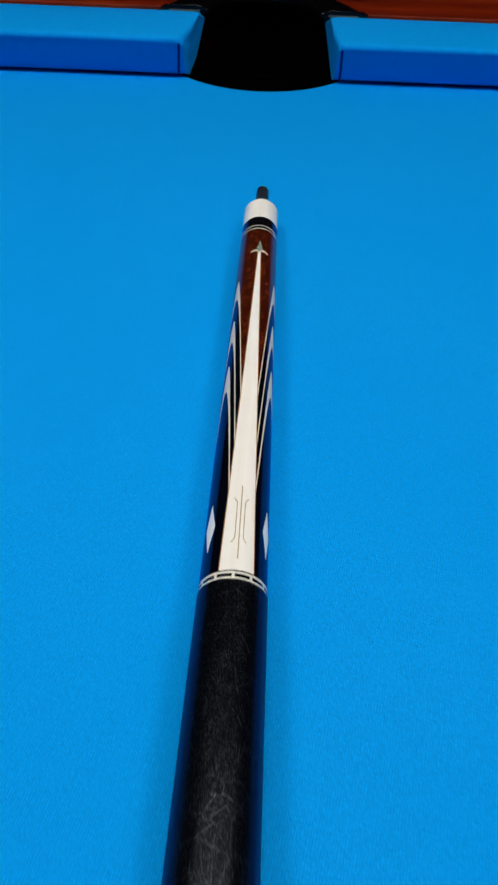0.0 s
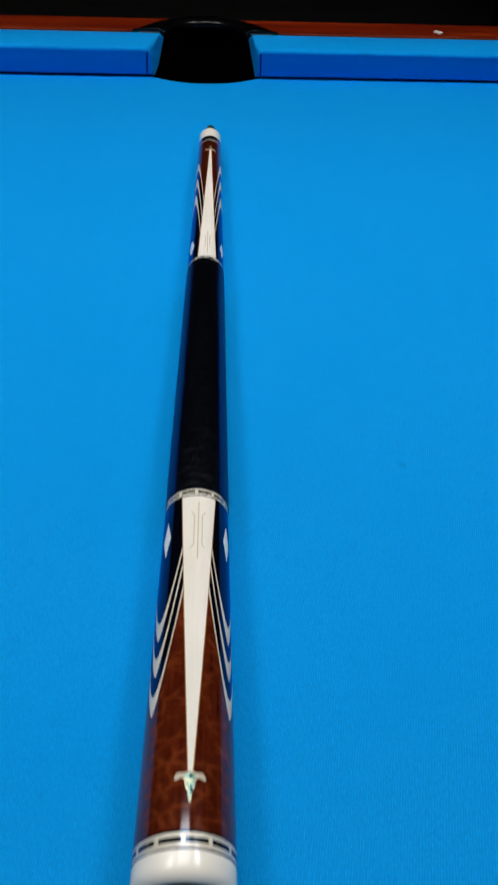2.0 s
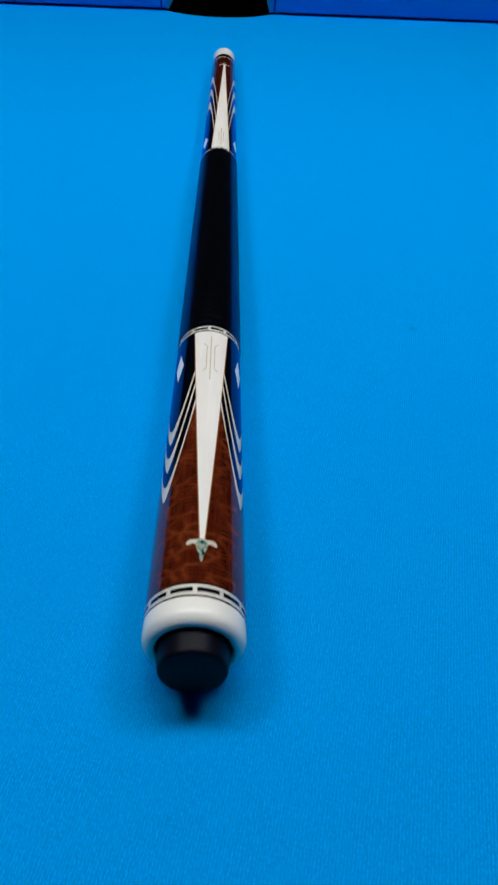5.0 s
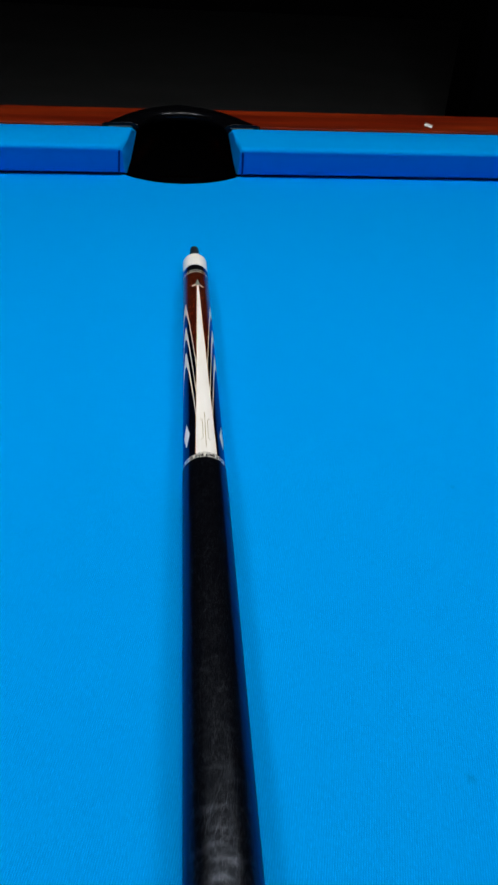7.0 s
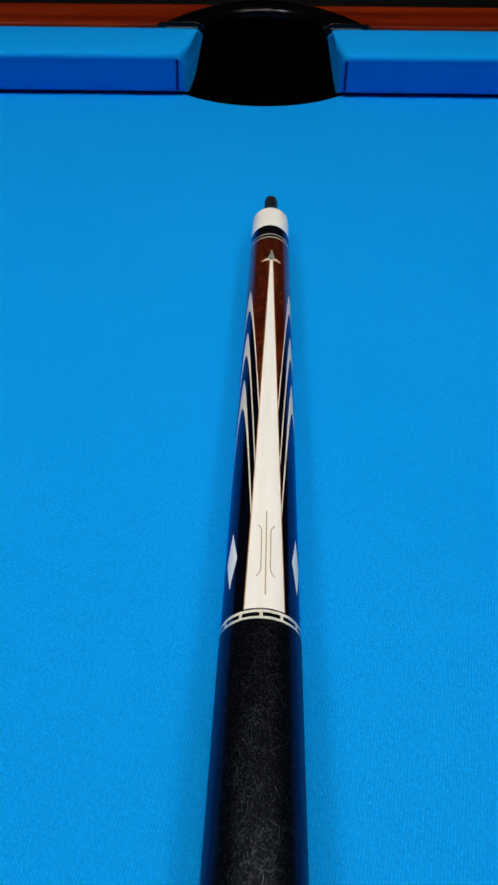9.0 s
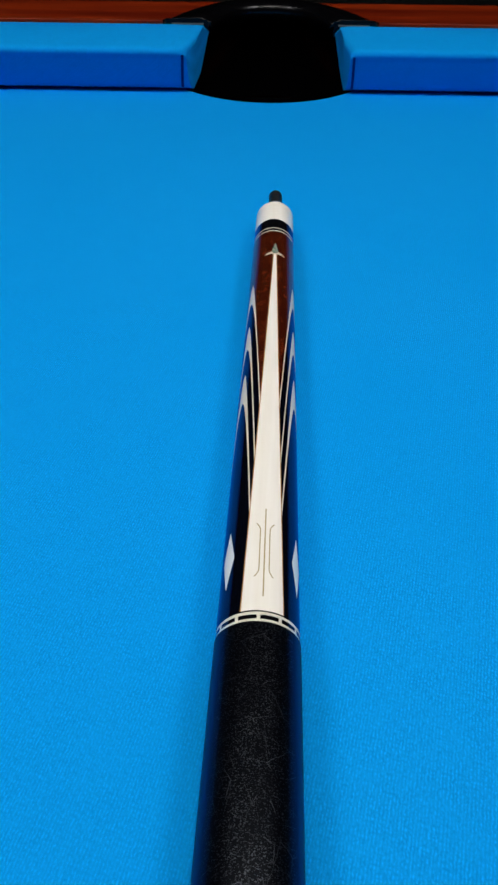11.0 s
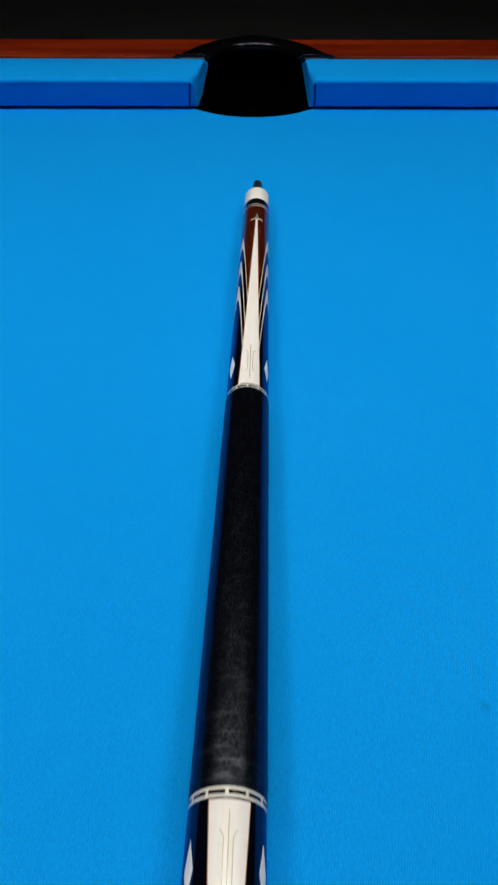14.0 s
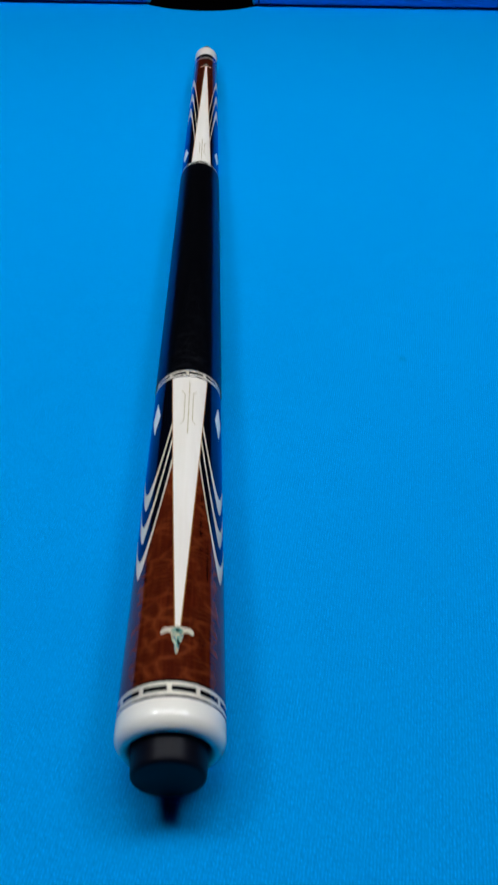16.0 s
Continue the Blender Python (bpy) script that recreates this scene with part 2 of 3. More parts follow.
    n.link(n.mix(crease_glint, (0.0010, 0.0011, 0.0020), (0.0075, 0.0078, 0.0090)), n.p.inputs["Base Color"])
    n.p.inputs["Specular Tint"].default_value = (0.80, 0.88, 1.0, 1)
    # blue gloss at the sides alone, coloured in for the cloth's reflection
    sheen = n.add("ShaderNodeBsdfGlossy", Roughness=0.10)
    sheen.inputs["Color"].default_value = (0.10, 0.36, 1.0, 1)
    edge = n.add("ShaderNodeFresnel", IOR=1.24)
    over = n.t.nodes.new("ShaderNodeMixShader")
    n.link(n.math("MINIMUM", n.math("MULTIPLY", n.math("MAXIMUM", n.math("SUBTRACT", edge.outputs[0], 0.014), 0.0), 1.6), 0.11), over.inputs[0])
    n.link(n.p.outputs[0], over.inputs[1])
    n.link(sheen.outputs[0], over.inputs[2])
    n.link(over.outputs[0], n.t.nodes["Material Output"].inputs["Surface"])
    return m


def ivory_material():
    m = mat("ivory_resin", (0.80, 0.755, 0.66), rough=0.5, spec=0.0, coat=1.0, coat_rough=0.03)
    n = Nodes(m)
    streak = n.noise(n.coords((260.0, 14.0, 260.0)), 1.0, 4.0)
    n.link(n.ramp(streak, [(0.3, (0.83, 0.775, 0.67)), (0.7, (0.90, 0.855, 0.77))]), n.p.inputs["Base Color"])
    return m


def shell_material():
    m = mat("abalone_shell", (0.4, 0.5, 0.45), rough=0.25, metal=0.35, coat=1.0)
    n = Nodes(m)
    f = n.noise(n.coords(), 420.0, 2.0, 0.6)
    n.link(n.ramp(f, [(0.34, (0.02, 0.05, 0.05)), (0.43, (0.12, 0.40, 0.34)), (0.50, (0.74, 0.66, 0.42)), (0.56, (0.05, 0.22, 0.30)), (0.66, (0.66, 0.50, 0.26))]), n.p.inputs["Base Color"])
    return m


def dark_floor_material():
    m = mat("dark_carpet", (0.018, 0.016, 0.014), rough=0.95, spec=0.1)
    n = Nodes(m)
    f = n.noise(n.coords(), 120.0, 4.0)
    g = n.noise(n.coords(), 2.0, 3.0)
    col = n.ramp(f, [(0.3, (0.16, 0.16, 0.15)), (0.7, (0.33, 0.33, 0.31))])
    n.link(n.mix(n.ramp(g, [(0.35, (0, 0, 0)), (0.7, (0.5, 0.5, 0.5))]), col, (0.18, 0.18, 0.17)), n.p.inputs["Base Color"])
    n.bump(f, 0.6, 0.004)
    return m


def dark_paint_material():
    m = mat("dark_wall_paint", (0.020, 0.020, 0.022), rough=0.8, spec=0.2)
    n = Nodes(m)
    f = n.noise(n.coords(), 3.0, 5.0)
    n.link(n.ramp(f, [(0.3, (0.014, 0.014, 0.016)), (0.7, (0.026, 0.026, 0.028))]), n.p.inputs["Base Color"])
    n.bump(n.noise(n.coords(), 160.0, 3.0), 0.2, 0.002)
    return m


cloth_material(), rail_wood_material(), figured_wood_material("figured_wood", 0.30, 0.60, 0.0155, 0.0), figured_wood_material("rung_wood", 0.62, 0.05, 0.0125, 0.45), leather_material(), ivory_material(), shell_material()
dark_floor_material(), dark_paint_material()
mat("ebony", (0.0014, 0.0018, 0.0045), rough=0.5, spec=0.0, coat=1.0, coat_rough=0.03)
mat("cap_resin", (0.92, 0.875, 0.765), rough=0.5, spec=0.0)
mat("maple_veneer", (0.74, 0.66, 0.50), rough=0.5, spec=0.0, coat=1.0, coat_rough=0.03)
mat("amber_veneer", (0.42, 0.20, 0.06), rough=0.5, spec=0.0, coat=1.0, coat_rough=0.03)
mat("pearl_inlay", (0.90, 0.865, 0.79), rough=0.4, spec=0.1, coat=1.0, coat_rough=0.03)
mat("wing_pearl", (0.60, 0.54, 0.41), rough=0.4, spec=0.1)
mat("gold_line", (0.42, 0.33, 0.16), rough=0.5, spec=0.0, metal=0.1, coat=1.0, coat_rough=0.03)
# gold_line again, lightened for the light the butt's grooves reflect
mat("lit_gold_line", (0.58, 0.51, 0.33), rough=0.5, spec=0.0, metal=0.1, coat=1.0, coat_rough=0.03)
mat("silver_ring", (0.74, 0.70, 0.58), rough=0.4, spec=0.1, metal=0.1, coat=1.0, coat_rough=0.03)
mat("black_resin", (0.003, 0.003, 0.004), rough=0.5, spec=0.0, coat=1.0, coat_rough=0.03)
mat("bumper_rubber", (0.0026, 0.0029, 0.0066), rough=0.40, spec=0.09)
mat("dark_steel", (0.11, 0.11, 0.115), rough=0.32, metal=1.0)
mat("pocket_plastic", (0.0012, 0.0012, 0.0016), rough=0.24, spec=0.22)
mat("plain_grey", (0.10, 0.104, 0.11), rough=0.45)
mat("seam_cloth", (0.001, 0.045, 0.20), rough=0.9, spec=0.1)
mat("slate", (0.06, 0.06, 0.065), rough=0.7)
mat("lamp_housing", (0.02, 0.02, 0.02), rough=0.5)


def lacquer(name, tint, rough, ior=1.5):
    """A clear glossy finish over a material; tint colours whatever it reflects."""
    m = MATS[name]
    t = m.node_tree
    p = t.nodes["Principled BSDF"]
    p.inputs["Coat Weight"].default_value = 0.0
    gl = t.nodes.new("ShaderNodeBsdfGlossy")
    gl.inputs["Color"].default_value = (*tint, 1)
    gl.inputs["Roughness"].default_value = rough
    fr = t.nodes.new("ShaderNodeFresnel")
    fr.inputs["IOR"].default_value = ior
    mx = t.nodes.new("ShaderNodeMixShader")
    t.links.new(fr.outputs[0], mx.inputs[0])
    t.links.new(p.outputs[0], mx.inputs[1])
    t.links.new(gl.outputs[0], mx.inputs[2])
    for link in p.inputs["Normal"].links:
        t.links.new(link.from_socket, gl.inputs["Normal"])
        t.links.new(link.from_socket, fr.inputs["Normal"])
    t.links.new(mx.outputs[0], t.nodes["Material Output"].inputs["Surface"])


for coated in ("figured_wood", "rung_wood", "wing_pearl", "maple_veneer", "amber_veneer", "gold_line", "lit_gold_line", "silver_ring", "abalone_shell"):
    lacquer(coated, (0.88, 0.90, 1.0), 0.07)
lacquer("ivory_resin", (0.92, 0.92, 0.96), 0.19, 1.40)
lacquer("cap_resin", (0.95, 0.95, 0.97), 0.12, 1.42)
lacquer("pearl_inlay", (1.0, 0.96, 0.90), 0.06, 1.34)
# strong blue tints paint the reflected cloth deeper blue on the black parts
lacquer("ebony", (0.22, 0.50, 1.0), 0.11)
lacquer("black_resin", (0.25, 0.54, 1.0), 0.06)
glow = bpy.data.materials.new("lamp_diffuser")
glow.use_nodes = True
gp = glow.node_tree.nodes["Principled BSDF"]
gp.inputs["Base Color"].default_value = (0.8, 0.8, 0.8, 1)
gp.inputs["Emission Color"].default_value = (1.02, 0.985, 0.94, 1)
gp.inputs["Emission Strength"].default_value = LAMP_STRENGTH
MATS["lamp_diffuser"] = glow
MATS["strip_diffuser"] = glow.copy()
MATS["strip_diffuser"].name = "strip_diffuser"
MATS["strip_diffuser"].node_tree.nodes["Principled BSDF"].inputs["Emission Strength"].default_value = STRIP_STRENGTH
MATS["strip_diffuser"].node_tree.nodes["Principled BSDF"].inputs["Emission Color"].default_value = (0.98, 0.985, 1.0, 1)


# ---- building helpers ----
def part(name, bm, material, parent=None, label="", smooth=False):
    """One bmesh becomes one mesh object under its thing."""
    me = bpy.data.meshes.new(name)
    bm.to_mesh(me)
    bm.free()
    me.materials.append(MATS[material])
    if smooth:
        for f in me.polygons:
            f.use_smooth = True
    ob = new(name, me)
    ob.parent = parent
    if label:
        tagged(ob, label)
    return ob


def thing(name, m, label, category, group="", kind=""):
    ob = new(name)
    ob.empty_display_size = 0.05
    ob.matrix_world = m
    return tagged(ob, label, category, group, kind)


def box_bm(x0, x1, y0, y1, z0, z1, bevel=0.0, segments=2):
    bm = bmesh.new()
    bmesh.ops.create_cube(bm, size=1.0)
    for v in bm.verts:
        v.co = Vector(((x0 + x1) / 2 + v.co.x * (x1 - x0), (y0 + y1) / 2 + v.co.y * (y1 - y0), (z0 + z1) / 2 + v.co.z * (z1 - z0)))
    if bevel:
        bmesh.ops.bevel(bm, geom=bm.edges[:], offset=bevel, segments=segments, profile=0.6, affect="EDGES")
    return bm


def slab_bm(outline, z0, z1, bevel=0.0):
    """A flat slab with the outline given as (x, y), from z0 up to z1."""
    bm = bmesh.new()
    top = bm.faces.new([bm.verts.new((x, y, z1)) for x, y in outline])
    if top.normal.z < 0:
        top.normal_flip()
    bm.normal_update()
    if top.normal.z < 0:
        top.normal_flip()
    edges = top.edges[:]
    ext = bmesh.ops.extrude_face_region(bm, geom=[top])
    moved = [g for g in ext["geom"] if isinstance(g, bmesh.types.BMVert)]
    for v in moved:
        v.co.z = z0
    bmesh.ops.recalc_face_normals(bm, faces=bm.faces[:])
    if bevel:
        rim = [e for e in bm.edges if all(abs(v.co.z - z1) < 1e-6 for v in e.verts)]
        bmesh.ops.bevel(bm, geom=rim, offset=bevel, segments=3, profile=0.5, affect="EDGES")
    return bm


def spin_bm(profile, steps=96, axis_z=None, close=False):
    """A body of revolution round the y axis: profile of (y, r); axis_z(y) gives the axis height."""
    bm = bmesh.new()
    rings = []
    for y, r in profile:
        z = axis_z(y) if axis_z else 0.0
        if r < 1e-6:
            rings.append([bm.verts.new((0, y, z))] * steps)
        else:
            rings.append([bm.verts.new((r * math.sin(2 * math.pi * k / steps), y, z + r * math.cos(2 * math.pi * k / steps))) for k in range(steps)])
    for a, b in zip(rings, rings[1:]):
        for k in range(steps):
            j = (k + 1) % steps
            vs = []
            for v in (a[k], a[j], b[j], b[k]):
                if v not in vs:
                    vs.append(v)
            if len(vs) > 2:
                bm.faces.new(vs)
    bmesh.ops.recalc_face_normals(bm, faces=bm.faces[:])
    return bm


# ---- the room ----
X0, X1, Y0, Y1, CEIL = -4.2, 4.4, -4.0, 6.6, 2.2


def room():
    tagged(part("floor", box_bm(X0, X1, Y0, Y1, FLOOR_Z - 0.1, FLOOR_Z), "dark_carpet"), "grey carpeted floor of the dim room", "floor", kind="structure")
    tagged(part("ceiling", box_bm(X0, X1, Y0, Y1, CEIL, CEIL + 0.1), "dark_wall_paint"), "dark painted ceiling above the table", "ceiling", kind="structure")
    for name, b in (("wall_north", (X0 - 0.15, X1 + 0.15, Y1, Y1 + 0.15)), ("wall_south", (X0 - 0.15, X1 + 0.15, Y0 - 0.15, Y0)),
                    ("wall_east", (X1, X1 + 0.15, Y0, Y1)), ("wall_west", (X0 - 0.15, X0, Y0, Y1))):
        tagged(part(name, box_bm(*b, FLOOR_Z - 0.1, CEIL + 0.1), "dark_wall_paint"), "plain dark painted wall of the dim room", "wall", kind="structure")
    tagged(part("wall_pier", box_bm(1.37, 2.4, 2.6, 2.9, FLOOR_Z, CEIL, 0.01), "black_resin_wall"), "black wall pier beyond the pool table", "wall", kind="structure")


def floor_plate():
    plate = thing("floor_plate", pose(-0.88, 3.44, FLOOR_Z), "small pale grey plate lying on the dark floor", "plate")
    part("plate_body", box_bm(-0.07, 0.07, -0.05, 0.05, 0.0, 0.02, 0.004), "plain_grey", plate)


mat("black_resin_wall", (0.004, 0.004, 0.005), rough=0.9, spec=0.05)
room()
floor_plate()


# ---- overhead lamp ----
def overhead_lamp():
    cy = -0.535
    lamp = thing("overhead_lamp", pose(0.0, cy, LAMP_Z), "black overhead table lamp with three lit white panels", "lamp")

    def rounded(cx, wx, y0, y1, r):
        pts = []
        for sx, sy, a0 in ((1, 1, 0), (-1, 1, 90), (-1, -1, 180), (1, -1, 270)):
            px, py = cx + sx * (wx / 2 - r), (y1 - r if sy > 0 else y0 + r)
            for k in range(7):
                a = radians(a0 + 15 * k)
                pts.append((px + r * math.cos(a), py + r * math.sin(a)))
        return pts

    for cx, wx, y0, y1, r in ((0.0, 0.53, -0.16, 0.16, 0.11), (-0.68, 0.352, -0.16, 0.16, 0.04), (0.68, 0.352, -0.16, 0.16, 0.04)):
        part("diffuser", slab_bm(rounded(cx, wx, y0, y1, r), 0.0, 0.01), "lamp_diffuser" if cx == 0 else "strip_diffuser", lamp, "glowing white diffuser panel")
        part("housing", slab_bm(rounded(cx, wx + 0.02, y0 - 0.01, y1 + 0.01, r + 0.005), 0.011, 0.06, 0.004), "lamp_housing", lamp)
    part("crossbar", box_bm(-0.84, 0.84, -0.03, 0.03, 0.061, 0.10, 0.004), "lamp_housing", lamp)
    for x in (-0.45, 0.45):
        bm = bmesh.new()
        bmesh.ops.create_cone(bm, cap_ends=True, segments=10, radius1=0.004, radius2=0.004, depth=CEIL - LAMP_Z - 0.10, matrix=Matrix.Translation((x, 0, (CEIL - LAMP_Z + 0.10) / 2)))
        part("suspension_rod", bm, "dark_steel", lamp)


overhead_lamp()

# ---- the pool table ----
PX = 0.0045            # middle of the side pocket
NOSE_Y, NOSE_Z = -0.015, 0.0355
BACK_Y, BACK_Z = 0.052, 0.041
WOOD_Y, WOOD_Z = 0.125, 0.0435
MID_Y = -0.635         # middle of the table
HALF_L = 1.27          # half the playing length


def ellipse(cx, cy, rx, ry, a0, a1, n):
    return [(cx + rx * math.cos(radians(a0 + (a1 - a0) * k / n)), cy + ry * math.sin(radians(a0 + (a1 - a0) * k / n))) for k in range(n + 1)]


def mirrored(pts):
    """The same outline turned half round about the table's middle."""
    return [(2 * PX - x, 2 * MID_Y - y) for x, y in pts]


def pool_table():
    table = thing("pool_table", pose(0, 0, 0), "blue-clothed pool table with reddish wooden rails", "pool table")
    # bed with the two side pocket cut-outs and clipped corners
    ex, ey = HALF_L + 0.03, 0.045
    far = ellipse(PX, 0.067, 0.091, 0.091, 194, 346, 40)
    y_hi, y_lo, c = ey, 2 * MID_Y - ey, 0.085
    outline = [(PX - ex, y_lo + c), (PX - ex, y_hi - c), (PX - ex + c, y_hi)] + far_edge(far, y_hi) + [(PX + ex - c, y_hi), (PX + ex, y_hi - c), (PX + ex, y_lo + c), (PX + ex - c, y_lo)]
    outline += mirrored(far_edge(far, y_hi)) + [(PX - ex + c, y_lo)]
    part("bed", slab_bm(outline, -0.006, 0.0, 0.0018), "blue_cloth", table, "stretched bright blue worsted cloth")
    part("slate_bed", slab_bm([(x * 0.998, MID_Y + (y - MID_Y) * 0.996) for x, y in outline], -0.034, -0.0065), "slate", table)
    for turn in (False, True):
        long_side(table, turn)
    for turn in (False, True):
        short_side(table, turn)
    for x in (PX - HALF_L - 0.045, PX + HALF_L + 0.045):
        for y in (0.045, 2 * MID_Y - 0.045):
            corner_pocket(table, x, y)
    a, b = HALF_L + 0.135, 0.130
    for x0, x1, y0, y1 in ((PX - a, PX + a, b - 0.022, b), (PX - a, PX + a, 2 * MID_Y - b, 2 * MID_Y - b + 0.022),
                           (PX - a, PX - a + 0.03, 2 * MID_Y - b + 0.022, b - 0.022), (PX + a - 0.03, PX + a, 2 * MID_Y - b + 0.022, b - 0.022)):
        part("apron", box_bm(x0, x1, y0, y1, -0.26, -0.036, 0.006), "red_rail_wood", table)
    for sx in (-1, 1):
        for sy in (-1, 1):
            cx, cy = PX + sx * (HALF_L - 0.25), MID_Y + sy * 0.45
            part("leg", box_bm(cx - 0.09, cx + 0.09, cy - 0.09, cy + 0.09, FLOOR_Z, -0.036, 0.012), "red_rail_wood", table)
    return table


def far_edge(arc, y_hi):
    return [(arc[0][0], y_hi)] + arc + [(arc[-1][0], y_hi)]


def placed(bm, turn):
    """Turns a piece half round about the table's middle for the opposite side."""
    if turn:
        bmesh.ops.transform(bm, matrix=Matrix.Translation((2 * PX, 2 * MID_Y, 0)) @ Matrix.Rotation(math.pi, 4, "Z"), verts=bm.verts[:])
    return bm


PROFILE = [(0.0090, 0.0004), (0.0014, 0.0036), (-0.0040, 0.0100), (-0.0116, 0.0272), (-0.0122, 0.0292), (-0.0132, 0.0312), (-0.0144, 0.0330), (-0.0149, 0.0349), (-0.0144, 0.0365), (-0.0130, 0.0377), (-0.0108, 0.0384), (-0.0080, 0.0386), (0.010, 0.0394), (0.050, 0.0410), (0.0520, 0.0400), (0.0520, 0.0035)]


def cushion_bm(x_far, x_end, sgn):
    """Rubber cushion under cloth, from x_far to the angled jaw at x_end; sgn: direction of the pocket along x."""
    bm = bmesh.new()

    def jaw(y, z):
        lean = 0.0025 * (0.036 - z) / 0.036
        narrow = (0.0182 if sgn > 0 else 0.0108) * min(max((y - NOSE_Y) / 0.062, 0), 1)
        back = -0.007 * max((y - 0.046) / 0.006, 0) ** 2
        return x_end + sgn * (narrow - lean + back)

    stations = [0.0, 0.5, 0.9, 0.97, 1.0]
    loops = []
    for s in stations:
        loops.append([bm.verts.new((x_far + (jaw(y, z) - x_far) * s, y, z)) for y, z in PROFILE])
    for a, b in zip(loops, loops[1:]):
        for k in range(len(PROFILE)):
            j = (k + 1) % len(PROFILE)
            bm.faces.new((a[k], a[j], b[j], b[k]))
    bm.faces.new(loops[0])
    bm.faces.new(loops[-1][::-1])
    bmesh.ops.recalc_face_normals(bm, faces=bm.faces[:])
    bm.edges.ensure_lookup_table()
    rim = [e for e in bm.edges if all(v in loops[-1] for v in e.verts) and max(v.co.z for v in e.verts) > 0.034]
    bmesh.ops.bevel(bm, geom=rim, offset=0.0055, segments=5, profile=0.5, affect="EDGES")
    return bm


def long_side(table, turn):
    for sgn, x_far, x_end in ((1, PX - HALF_L + 0.06, -0.0640), (-1, PX + HALF_L - 0.06, 0.0705)):
        c = part("cushion", placed(cushion_bm(x_far, x_end, sgn), turn), "blue_cloth", table, "blue cloth-covered rubber cushion", smooth=True)
        c.data.set_sharp_from_angle(angle=radians(38))
        # folded seam where the facing meets the front
        bm = bmesh.new()
        pr = [(y - 0.0005, z) for y, z in PROFILE[1:7]]
        lo = [bm.verts.new((x_end - sgn * (0.0036 + 0.0022 * (0.036 - z) / 0.036), y, z)) for y, z in pr]
        hi = [bm.verts.new((x_end - sgn * (0.0014 + 0.0022 * (0.036 - z) / 0.036), y, z)) for y, z in pr]
        for k in range(len(pr) - 1):
            bm.faces.new((lo[k], lo[k + 1], hi[k + 1], hi[k]))
        ext = bmesh.ops.extrude_face_region(bm, geom=bm.faces[:])
        for v in ext["geom"]:
            if isinstance(v, bmesh.types.BMVert):
                v.co.y += 0.0008
        bmesh.ops.recalc_face_normals(bm, faces=bm.faces[:])
        part("seam", placed(bm, turn), "seam_cloth", c)
    # wooden rail in two boards with the pocket's bay between them
    mid = ellipse(PX + 0.0015, 0.033, 0.072, 0.080, 15, 90, 14)
    for sgn in (-1, 1):
        bay = [(PX + sgn * (x - PX), y) for x, y in mid]
        bx = bay[0][0]
        pts = [(bay[-1][0] + sgn * 0.0003, WOOD_Y), (PX + sgn * (HALF_L + 0.115), WOOD_Y), (PX + sgn * (HALF_L + 0.115), BACK_Y + 0.0005), (bx, BACK_Y + 0.0005)] + [p for p in bay[:-1] if p[1] > BACK_Y + 0.002] + [(bay[-1][0] + sgn * 0.0003, bay[-1][1])]
        part("rail", placed(slab_bm(pts, -0.034, WOOD_Z, 0.0016), turn), "red_rail_wood", table, "reddish stained wooden rail")
        for k in (1, 2, 3):
            x, y = sgn * 0.3175 * k + (0.0 if sgn > 0 else 2 * PX), 0.076
            d = [(x - 0.0062, y), (x, y - 0.0125), (x + 0.0062, y), (x, y + 0.0125)]
            part("sight", placed(slab_bm(d, WOOD_Z - 0.002, WOOD_Z + 0.0006), turn), "pearl_inlay", table, "white diamond-shaped pearl sight")
    side_pocket(table, turn)


def short_side(table, turn):
    """The end cushion and rail, built along y."""
    x_nose = PX + HALF_L
    bm = bmesh.new()
    y0, y1 = -0.085, 2 * MID_Y + 0.085
    loops = []
    for y in (y0, y1):
        s = 1 if y == y0 else -1
        loops.append([bm.verts.new((x_nose + p, y - s * 0.3 * min(p, 0.04), z)) for p, z in ((a - NOSE_Y, b) for a, b in PROFILE)])
    for k in range(len(PROFILE)):
        j = (k + 1) % len(PROFILE)
        bm.faces.new((loops[0][k], loops[0][j], loops[1][j], loops[1][k]))
    bm.faces.new(loops[0]), bm.faces.new(loops[1][::-1])
    bmesh.ops.recalc_face_normals(bm, faces=bm.faces[:])
    part("cushion", placed(bm, turn), "blue_cloth", table, "blue cloth-covered rubber cushion")
    part("rail", placed(box_bm(x_nose + 0.068, x_nose + 0.115, 2 * MID_Y - BACK_Y, BACK_Y, -0.034, WOOD_Z, 0.003), turn), "red_rail_wood", table, "reddish stained wooden rail")


